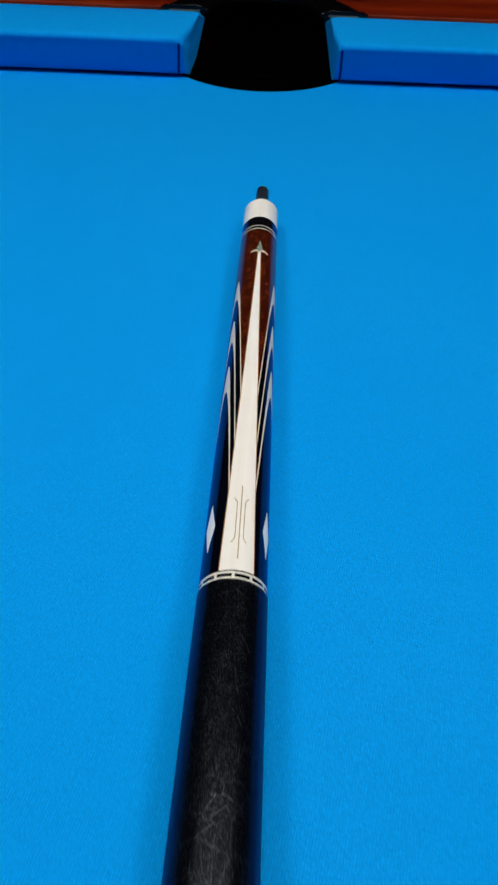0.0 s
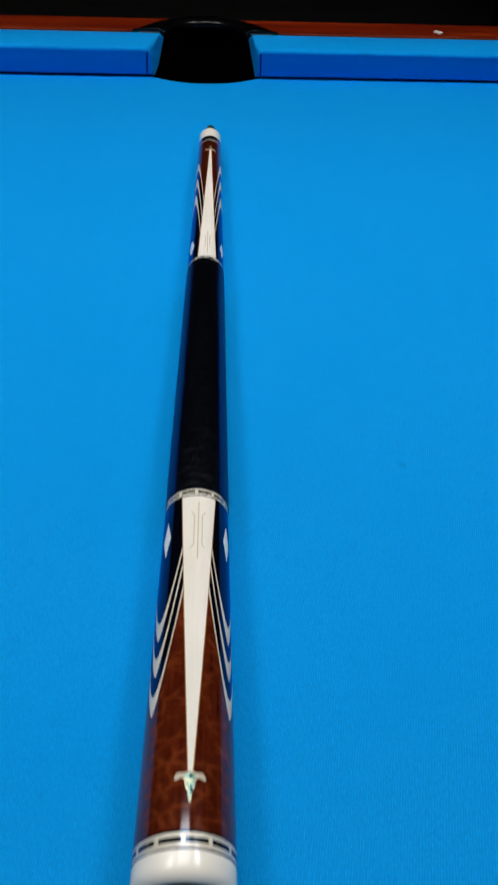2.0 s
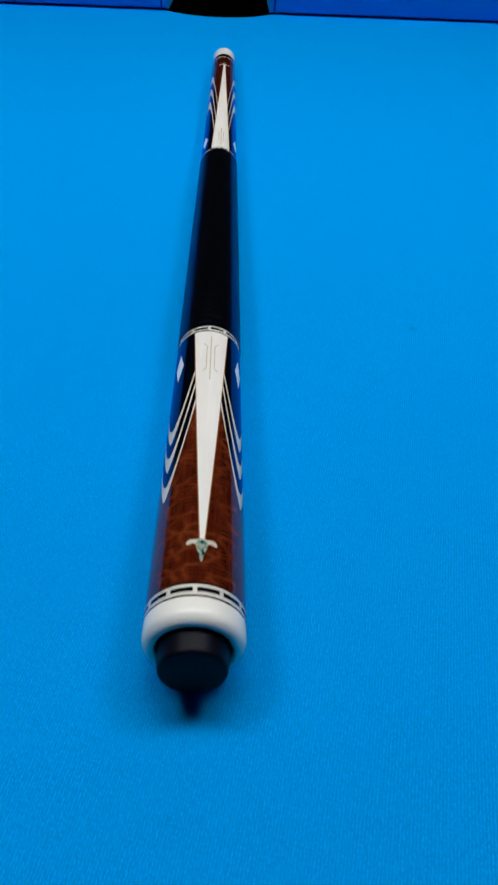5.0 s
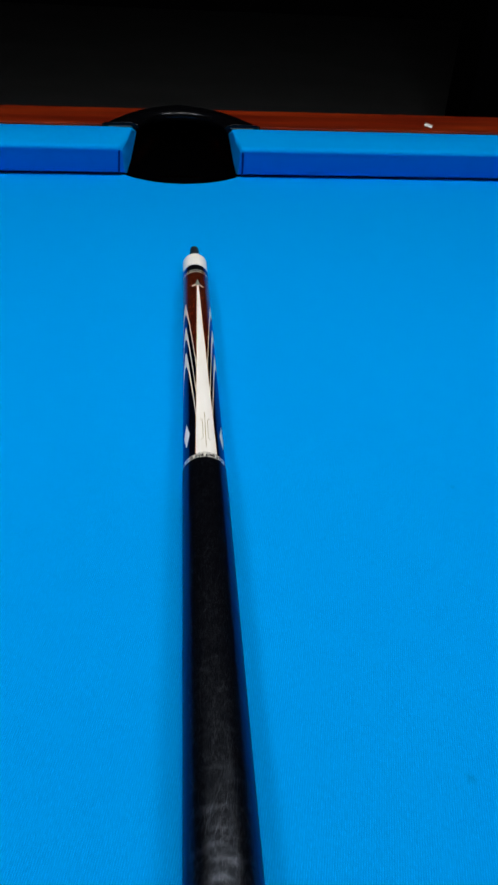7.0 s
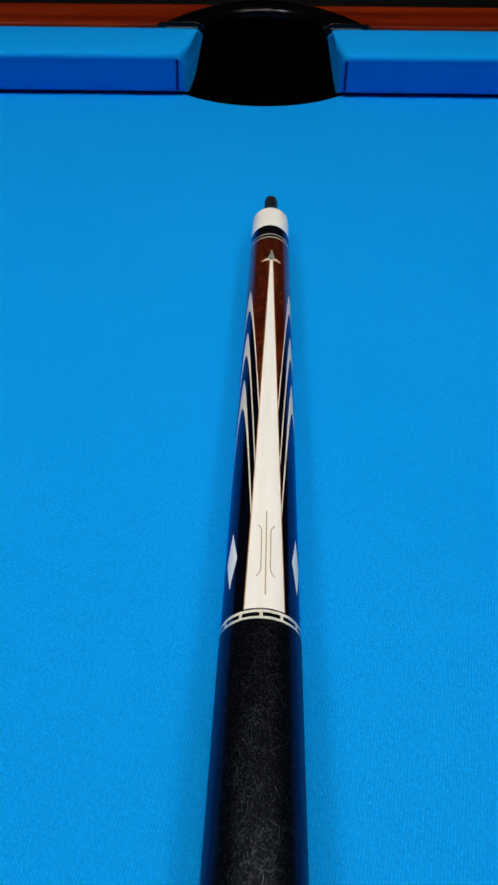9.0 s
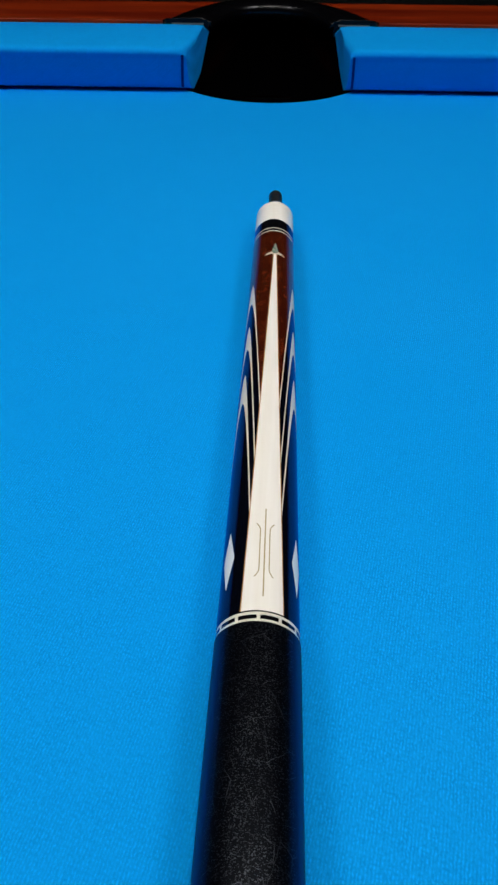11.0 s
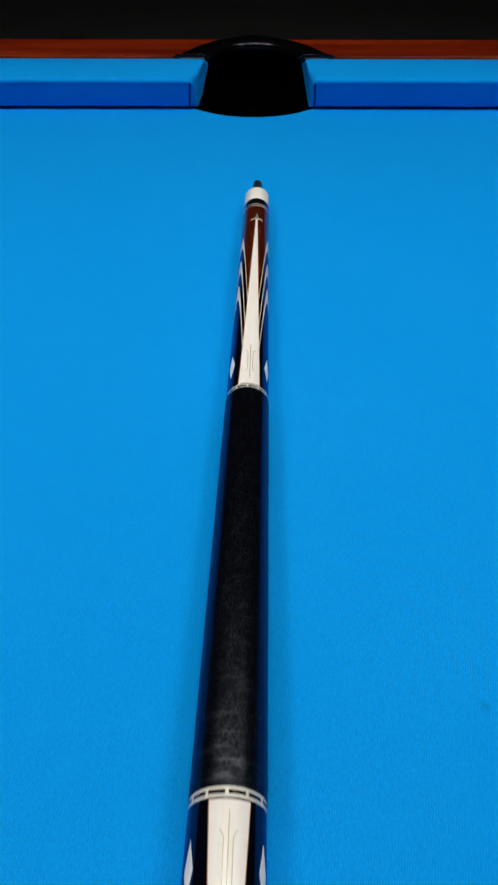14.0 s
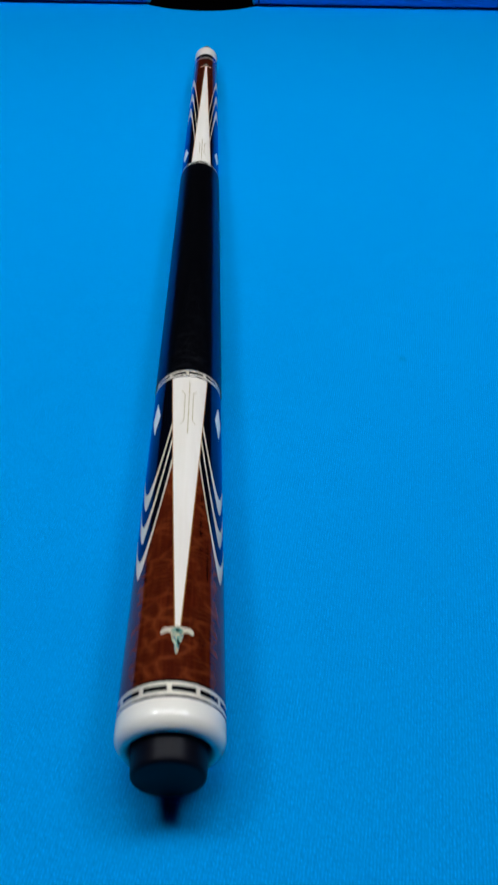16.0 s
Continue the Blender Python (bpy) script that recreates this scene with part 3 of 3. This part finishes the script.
def side_pocket(table, turn):
    cx, cy = PX + 0.0015, 0.033
    n = 48
    # cross-section: how far from the inner edge (0) to the outer edge (1), and height
    shape = [(1.0, WOOD_Z - 0.004), (1.0, WOOD_Z + 0.0020), (0.93, WOOD_Z + 0.0035), (0.42, WOOD_Z + 0.0056), (0.22, WOOD_Z + 0.0058), (0.12, WOOD_Z + 0.0050), (0.045, WOOD_Z + 0.0032), (0.0, WOOD_Z + 0.0004), (-0.01, WOOD_Z - 0.008), (0.35, WOOD_Z - 0.010), (0.35, -0.034)]
    bm = bmesh.new()
    rings = []
    for f, z in shape:
        ring = []
        for k in range(n + 1):
            a = radians(2 + 176 * k / n)
            rx, ry = 0.054 + f * 0.040, 0.062 + f * 0.036
            p = 1.0 + 0.36 * max(f, 0.0)
            # the moulding thins out towards its two ends
            fade = min(1.0, 1.3 * math.sin(a) ** 1.2)
            foot = WOOD_Z - 0.0024 * (1 - fade) if f < 0.2 else WOOD_Z + 0.0004
            top = foot + (z - WOOD_Z) * fade if z > WOOD_Z else z
            ring.append(bm.verts.new((cx + rx * math.copysign(abs(math.cos(a)) ** p, math.cos(a)), max(cy + ry * abs(math.sin(a)) ** p, BACK_Y + 0.0004 if z > WOOD_Z - 0.009 else 0.0), top)))
        rings.append(ring)
    for a, b in zip(rings, rings[1:]):
        for k in range(n):
            bm.faces.new((a[k], a[k + 1], b[k + 1], b[k]))
    bmesh.ops.recalc_face_normals(bm, faces=bm.faces[:])
    liner = part("pocket_liner", placed(bm, turn), "pocket_plastic", table, "moulded black plastic pocket liner", smooth=True)
    # bucket under the bed
    bm = bmesh.new()
    lo, hi = [], []
    m = 40
    for k in range(m):
        a = 2 * math.pi * k / m
        hi.append(bm.verts.new((cx + 0.092 * math.cos(a), 0.037 + 0.064 * math.sin(a), -0.0345)))
        lo.append(bm.verts.new((cx + 0.070 * math.cos(a), 0.037 + 0.050 * math.sin(a), -0.16)))
    for k in range(m):
        bm.faces.new((hi[k], hi[(k + 1) % m], lo[(k + 1) % m], lo[k]))
    bm.faces.new(lo)
    part("bucket", placed(bm, turn), "pocket_plastic", liner, smooth=True)
    for sgn in (-1, 1):
        xa, xb = cx + sgn * 0.0585, cx + sgn * 0.086
        bm = box_bm(min(xa, xb), max(xa, xb), BACK_Y - 0.0007, BACK_Y + 0.0004, WOOD_Z - 0.0030, WOOD_Z - 0.0019, 0.0002)
        wall = box_bm(min(cx + sgn * 0.0545, cx + sgn * 0.0915), max(cx + sgn * 0.0545, cx + sgn * 0.0915), BACK_Y + 0.0001, BACK_Y + 0.005, WOOD_Z - 0.012, WOOD_Z + 0.0008, 0.0004)
        part("end_wall", placed(wall, turn), "pocket_plastic", liner)
        # added grey strip that draws the highlight along the cushion and rail seam
        part("seam_highlight", placed(bm, turn), "plain_grey", liner, "thin grey strip standing in for the seam's highlight")


def corner_pocket(table, x, y):
    bm = bmesh.new()
    n = 32
    shape = [(0.085, WOOD_Z - 0.002), (0.085, WOOD_Z + 0.004), (0.062, WOOD_Z + 0.006), (0.058, WOOD_Z), (0.056, -0.15), (0.0001, -0.15)]
    rings = [[bm.verts.new((x + r * math.cos(2 * math.pi * k / n), y + r * math.sin(2 * math.pi * k / n), z)) for k in range(n)] for r, z in shape]
    for a, b in zip(rings, rings[1:]):
        for k in range(n):
            bm.faces.new((a[k], a[(k + 1) % n], b[(k + 1) % n], b[k]))
    bmesh.ops.recalc_face_normals(bm, faces=bm.faces[:])
    part("pocket_liner", bm, "pocket_plastic", table, "moulded black plastic pocket liner", smooth=True)


pool_table()

# ---- the cue butt ----
# Lengths run along the table: the butt end lies at END, the joint face at JOINT.
END, JOINT = -0.9833, -0.2645
CUE_TURN = 5.0                 # degrees by which the inlays are rolled
TAPER0, TAPER1 = 0.0217, 0.0139


def radius(y):
    """The cue thickens evenly, and faster behind the wrap."""
    return (TAPER0 - TAPER1 * (max(y, -0.8126) + 0.29) - 0.0220 * min(y + 0.8126, 0.0)) / 2


def on_cue(y, deg, lift=0.0):
    a, r = radians(deg + CUE_TURN), radius(y)
    return Vector(((r + lift) * math.sin(a), y - END, r + (r + lift) * math.cos(a)))


def cue_normal(deg):
    a = radians(deg + CUE_TURN)
    return Vector((math.sin(a), TAPER1 / 2, math.cos(a))).normalized()


def cue_patch(name, rows, material, parent, label="", lift=0.0):
    """A patch of the cue's surface: rows of (y, [degrees]) with equally many columns."""
    verts, norms, faces = [], [], []
    w = len(rows[0][1])
    for ys, degs in rows:
        for c, d in enumerate(degs):
            y = ys[c] if isinstance(ys, (list, tuple)) else ys
            verts.append(on_cue(y, d, lift))
            norms.append(cue_normal(d))
    for a in range(len(rows) - 1):
        for b in range(w - 1):
            k = a * w + b
            faces.append((k, k + 1, k + w + 1, k + w))
    me = bpy.data.meshes.new(name)
    me.from_pydata(verts, [], faces)
    me.update()
    if me.polygons and me.polygons[0].normal.dot(norms[0]) < 0:
        me.flip_normals()
    for f in me.polygons:
        f.use_smooth = True
    me.normals_split_custom_set_from_vertices([tuple(v) for v in norms])
    me.materials.append(MATS[material])
    ob = new(name, me)
    ob.parent = parent
    if label:
        tagged(ob, label)
    return ob


def band(name, y0, y1, material, parent, label="", lift=0.0, rows=2):
    degs = [3.0 * k for k in range(121)]
    return cue_patch(name, [(y0 + (y1 - y0) * k / (rows - 1), degs) for k in range(rows)], material, parent, label, lift)


def lens_shape(name, parent, material, at, deg, rows, lift, label=""):
    """An inlay symmetric about a line along the cue: rows of (distance along, half width in metres)."""
    fine = [(ya + (yb - ya) * j / 5, ha + (hb - ha) * j / 5) for (ya, ha), (yb, hb) in zip(rows, rows[1:]) for j in range(5)] + [rows[-1]]
    out = []
    for y, half in fine:
        r = radius(at + y)
        h = math.degrees(half / r)
        out.append((at + y, [deg + h * (k / 4 - 1) for k in range(9)]))
    return cue_patch(name, out, material, parent, label, lift)


def line_inlay(name, parent, material, at, deg, pts, width, lift):
    """A thin inlaid line through points (across, along) in metres."""
    out = []
    for k, (a, y) in enumerate(pts):
        p, q = pts[max(k - 1, 0)], pts[min(k + 1, len(pts) - 1)]
        t = Vector((q[0] - p[0], q[1] - p[1])).normalized()
        nx, ny = -t.y * width / 2, t.x * width / 2
        r = radius(at + y)
        out.append(([at + y + ny, at + y - ny], [deg + math.degrees((a + nx) / r), deg + math.degrees((a - nx) / r)]))
    return cue_patch(name, out, material, parent, "", lift)


def section(cue, base, s, length, arches, wedge, gem, name):
    """An inlaid wooden section. base: where it meets the wrap's ring; s: direction away from it; wedge: half angles at base and tip, tip distance."""
    w0, w1, tip = wedge
    cols = 41

    def curve(u, d0, u0, dA, p):
        f = min(u, 120 - u)
        return max(dA - (dA - d0) * (max(60 - f, 0) / (60 - u0)) ** p, 0.0)

    for sector in range(3):
        us = [120.0 * k / (cols - 1) for k in range(cols)]
        edges = [[0.0] * cols]
        for (d0i, dAi, d0o, dAo, u0) in arches:
            edges.append([curve(u, d0i, u0, dAi, 1.75) for u in us])
            edges.append([curve(u, d0o, u0, dAo, 1.45) for u in us])
        edges.append([length] * cols)
        for k in range(1, len(edges)):
            edges[k] = [max(a, b + 1e-5) for a, b in zip(edges[k], edges[k - 1])]
        for k in range(len(edges) - 1):
            degs = [u + 120 * sector for u in us]
            n = 3 if k < len(edges) - 2 else 5
            rows = []
            for j in range(n):
                f = j / (n - 1)
                rows.append(([base + s * (a + (b - a) * f) for a, b in zip(edges[k], edges[k + 1])], degs))
            if k == len(edges) - 2:
                cue_patch(name, rows, "rung_wood" if s > 0 else "figured_wood", cue, "lacquered reddish brown figured wood")
            elif k % 2 == 0:
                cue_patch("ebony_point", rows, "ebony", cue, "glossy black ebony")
            else:
                cue_patch("veneer", rows, "maple_veneer", cue, "pale curved maple veneer")
    for sector in range(3):
        mid = 120.0 * sector
        for extra, material, lift, nm, lb in ((0.00034, "amber_veneer", 0.00003, "wedge_border", "thin amber veneer line"), (0.0, "ivory_resin", 0.00006, "wedge_inlay", "long tapered cream inlay")):
            rows = []
            for k in range(13):
                d = tip * k / 12
                h = w0 + (w1 - w0) * (k / 12) ** 0.97 + math.degrees(extra / radius(base + s * d))
                rows.append((base + s * d, [mid + h * (j / 10 - 1) for j in range(21)]))
            cue_patch(nm, rows, material, cue, lb, lift)
        # engraved lines on the broad end
        sh = 0.0030 if s > 0 else 0.0
        a0, a1 = (0.0052 if s > 0 else 0.0042), 0.0390 + sh
        line_inlay("engraved_line", cue, "gold_line" if s > 0 else "lit_gold_line", base, mid, [(0.0, s * (a0 + (a1 - a0) * k / 6)) for k in range(7)], 0.00042, 0.00009)
        for sd in (-1, 1):
            pts = [(0.0033, 0.0107), (0.0029, 0.0109), (0.0021, 0.0122), (0.0018, 0.0128), (0.0017, 0.0138), (0.0017, 0.0215), (0.0017, 0.0296), (0.0018, 0.0306), (0.0021, 0.0312), (0.0029, 0.0325), (0.0033, 0.0327)]
            line_inlay("engraved_bracket", cue, "gold_line" if s > 0 else "lit_gold_line", base, mid, [(sd * a * (0.92 if s > 0 else 1.0), s * (0.0218 + (d - 0.0218) * (1.02 if s > 0 else 1.0) + sh - (0.0006 if s > 0 else 0.0))) for a, d in pts], 0.00036, 0.00009)
        # bird-like tip inlay
        wing = [(0.0, 0.0, 0.0046), (0.0010, 0.0007, 0.0040), (0.0020, 0.0009, 0.0029), (0.0030, 0.0008, 0.0026), (0.0040, 0.0009, 0.0031), (0.0047, 0.0015, 0.0033), (0.0051, 0.0023, 0.0029)]
        if s > 0:
            wing = [(0.0, -0.0004, 0.0046), (0.0008, -0.0002, 0.0038), (0.0018, 0.0, 0.0026), (0.0028, -0.0001, 0.0021), (0.0038, -0.0004, 0.0015), (0.0046, -0.0009, 0.0006), (0.0051, -0.0012, -0.0006)]
        span = [(-x, t0, t1) for x, t0, t1 in wing[:0:-1]] + wing
        at = base + s * (tip - 0.0004)
        degs = [mid + math.degrees(x / radius(at)) for x, _, _ in span]
        cue_patch("wing_inlay", [([at + s * (t0 + (t1 - t0) * j / 3) for _, t0, t1 in span], degs) for j in range(4)], "wing_pearl", cue, "cream pearl wing-shaped inlay", 0.00007)
        shell = [(0.0, 0.0006), (0.001, 0.0015), (0.003, 0.0017), (0.0055, 0.0012), (0.0074, 0.0006), (0.0078, 0.0008), (0.0093, 0.0005), (0.0112, 0.00012)]
        if s < 0:
            shell = [(0.0, 0.0009), (0.001, 0.0018), (0.003, 0.0019), (0.0050, 0.0014), (0.0062, 0.0006), (0.0066, 0.0008), (0.0080, 0.0006), (0.0094, 0.0003)]
        lens_shape("shell_inlay", cue, "abalone_shell", base + s * (tip + 0.0006), mid, [(s * d, w) for d, w in shell], 0.00009, "iridescent abalone shell inlay")
        g0, gl, gw = gem
        lens_shape("diamond_inlay", cue, "pearl_inlay", base + s * g0, mid + 60, [(-s * gl, 0.00002), (0.0, gw), (s * gl, 0.00002)], 0.00005, "white diamond-shaped pearl inlay")


def ring_set(cue, y0, y1, n_dash=12, dashes=True):
    """A silver ring between thin black lines, with a row of black dashes."""
    ring = band("silver_ring", y0, y1, "silver_ring", cue, "silver ring with black dashes" if dashes else "thin silver ring", 0.00003)
    if dashes:
        a, b = y0 + (y1 - y0) * 0.30, y0 + (y1 - y0) * 0.70
        for k in range(n_dash):
            mid = 360 / n_dash * (k + 0.5) - CUE_TURN
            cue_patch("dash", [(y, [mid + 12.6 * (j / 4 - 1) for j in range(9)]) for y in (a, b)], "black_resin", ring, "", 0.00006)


def cue_butt():
    ax = 0.0028 + 0.0342 * (END + 0.33)
    cue = thing("pool_cue", pose(ax, END, 0.0, 0, 0, -math.degrees(math.atan(0.0342))), "inlaid pool cue butt with black leather wrap lying on blue cloth", "pool cue")
    # joint end
    jr = radius(JOINT)
    zc = lambda y: radius(y + END)
    prof = [(JOINT - END - 0.0015, 0.0045), (JOINT - END, 0.0060), (JOINT - END, jr - 0.0030), (JOINT - END - 0.0003, jr - 0.0018), (JOINT - END - 0.0009, jr - 0.0009), (JOINT - END - 0.0018, jr - 0.0003), (JOINT - END - 0.0030, jr)]
    collar = part("joint_collar", spin_bm(prof, 96, lambda y: jr), "ivory_resin", cue, "cream resin joint collar", smooth=True)
    band("collar_sleeve", JOINT - 0.0029, -0.2910, "ivory_resin", collar)
    # threaded pin
    pin = []
    y = 0.0
    while y < 0.027:
        pin += [(y, 0.0040), (y + 0.0006, 0.0040), (y + 0.0009, 0.0037), (y + 0.0014, 0.0037), (y + 0.0017, 0.0040)]
        y += 0.0018
    pin = [(-0.002, 0.0040)] + pin + [(y, 0.0038), (y + 0.002, 0.0033), (y + 0.0034, 0.0026), (y + 0.0040, 0.0)]
    part("joint_pin", spin_bm([(JOINT - END + a, r) for a, r in pin], 40, lambda y: jr), "dark_steel", cue, "dark threaded steel joint pin", smooth=True)
    band("joint_band", -0.2910, -0.3017, "black_resin", cue, "glossy black resin band")
    band("thin_ring", -0.3017, -0.3026, "silver_ring", cue, "thin silver ring", 0.00002)
    band("thin_band", -0.3026, -0.3052, "black_resin", cue)
    band("thin_ring", -0.3052, -0.3061, "silver_ring", cue, "thin silver ring", 0.00002)
    # forearm, wrap, sleeve
    section(cue, -0.5609, 1, 0.5609 - 0.3061, [(0.038, 0.106, 0.046, 0.126, 25.5), (0.064, 0.145, 0.072, 0.164, 22.5), (0.096, 0.184, 0.104, 0.2025, 18.5)], (29.5, 3.2, 0.2280), (0.0230, 0.0121, 0.0029), "forearm")
    band("ring_line", -0.5609, -0.5614, "black_resin", cue)
    ring_set(cue, -0.5614, -0.5650)
    band("leather_wrap", -0.5650, -0.8067, "black_leather", cue, "black embossed leather wrap", 0.00030, 60)
    ring_set(cue, -0.8067, -0.8106)
    band("ring_line", -0.8106, -0.8114, "black_resin", cue)
    section(cue, -0.8114, -1, 0.9615 - 0.8114, [(0.0284, 0.0676, 0.0330, 0.0760, 23.4), (0.0377, 0.0840, 0.0426, 0.0922, 21.5), (0.0500, 0.1003, 0.0551, 0.1083, 19.0)], (30.5, 2.6, 0.1316), (0.0224, 0.0104, 0.0027), "butt_sleeve")
    band("ring_line", -0.9615, -0.9623, "black_resin", cue)
    ring_set(cue, -0.9623, -0.9665)
    band("ring_line", -0.9665, -0.9672, "black_resin", cue)
    # butt cap and bumper
    rim = [(-0.9672, 0.0), (-0.9707, 0.00002), (-0.9723, 0.00012), (-0.9736, 0.0005), (-0.9746, 0.0012), (-0.9753, 0.0020), (-0.9757, 0.0027)]
    prof = [(y - END, radius(y) - d) for y, d in rim] + [(-0.9756 - END, 0.01235), (-0.9752 - END, 0.01195), (-0.9740 - END, 0.01180), (-0.9700 - END, 0.01180)]
    part("butt_cap", spin_bm(prof, 128, lambda y: radius(y + END)), "cap_resin", cue, "cream resin butt cap with rounded edge", smooth=True)
    zb = radius(-0.974)
    part("bumper", spin_bm([(0.0130, 0.01175), (0.0120, 0.0116), (0.0100, 0.01145), (0.0070, 0.01120), (0.0024, 0.01085), (0.0014, 0.01078), (0.0008, 0.01066), (0.0004, 0.01045), (0.0001, 0.0101), (0.0, 0.0096), (0.0, 0.0)], 96, lambda y: zb), "bumper_rubber", cue, "black rubber bumper", smooth=True)


cue_butt()
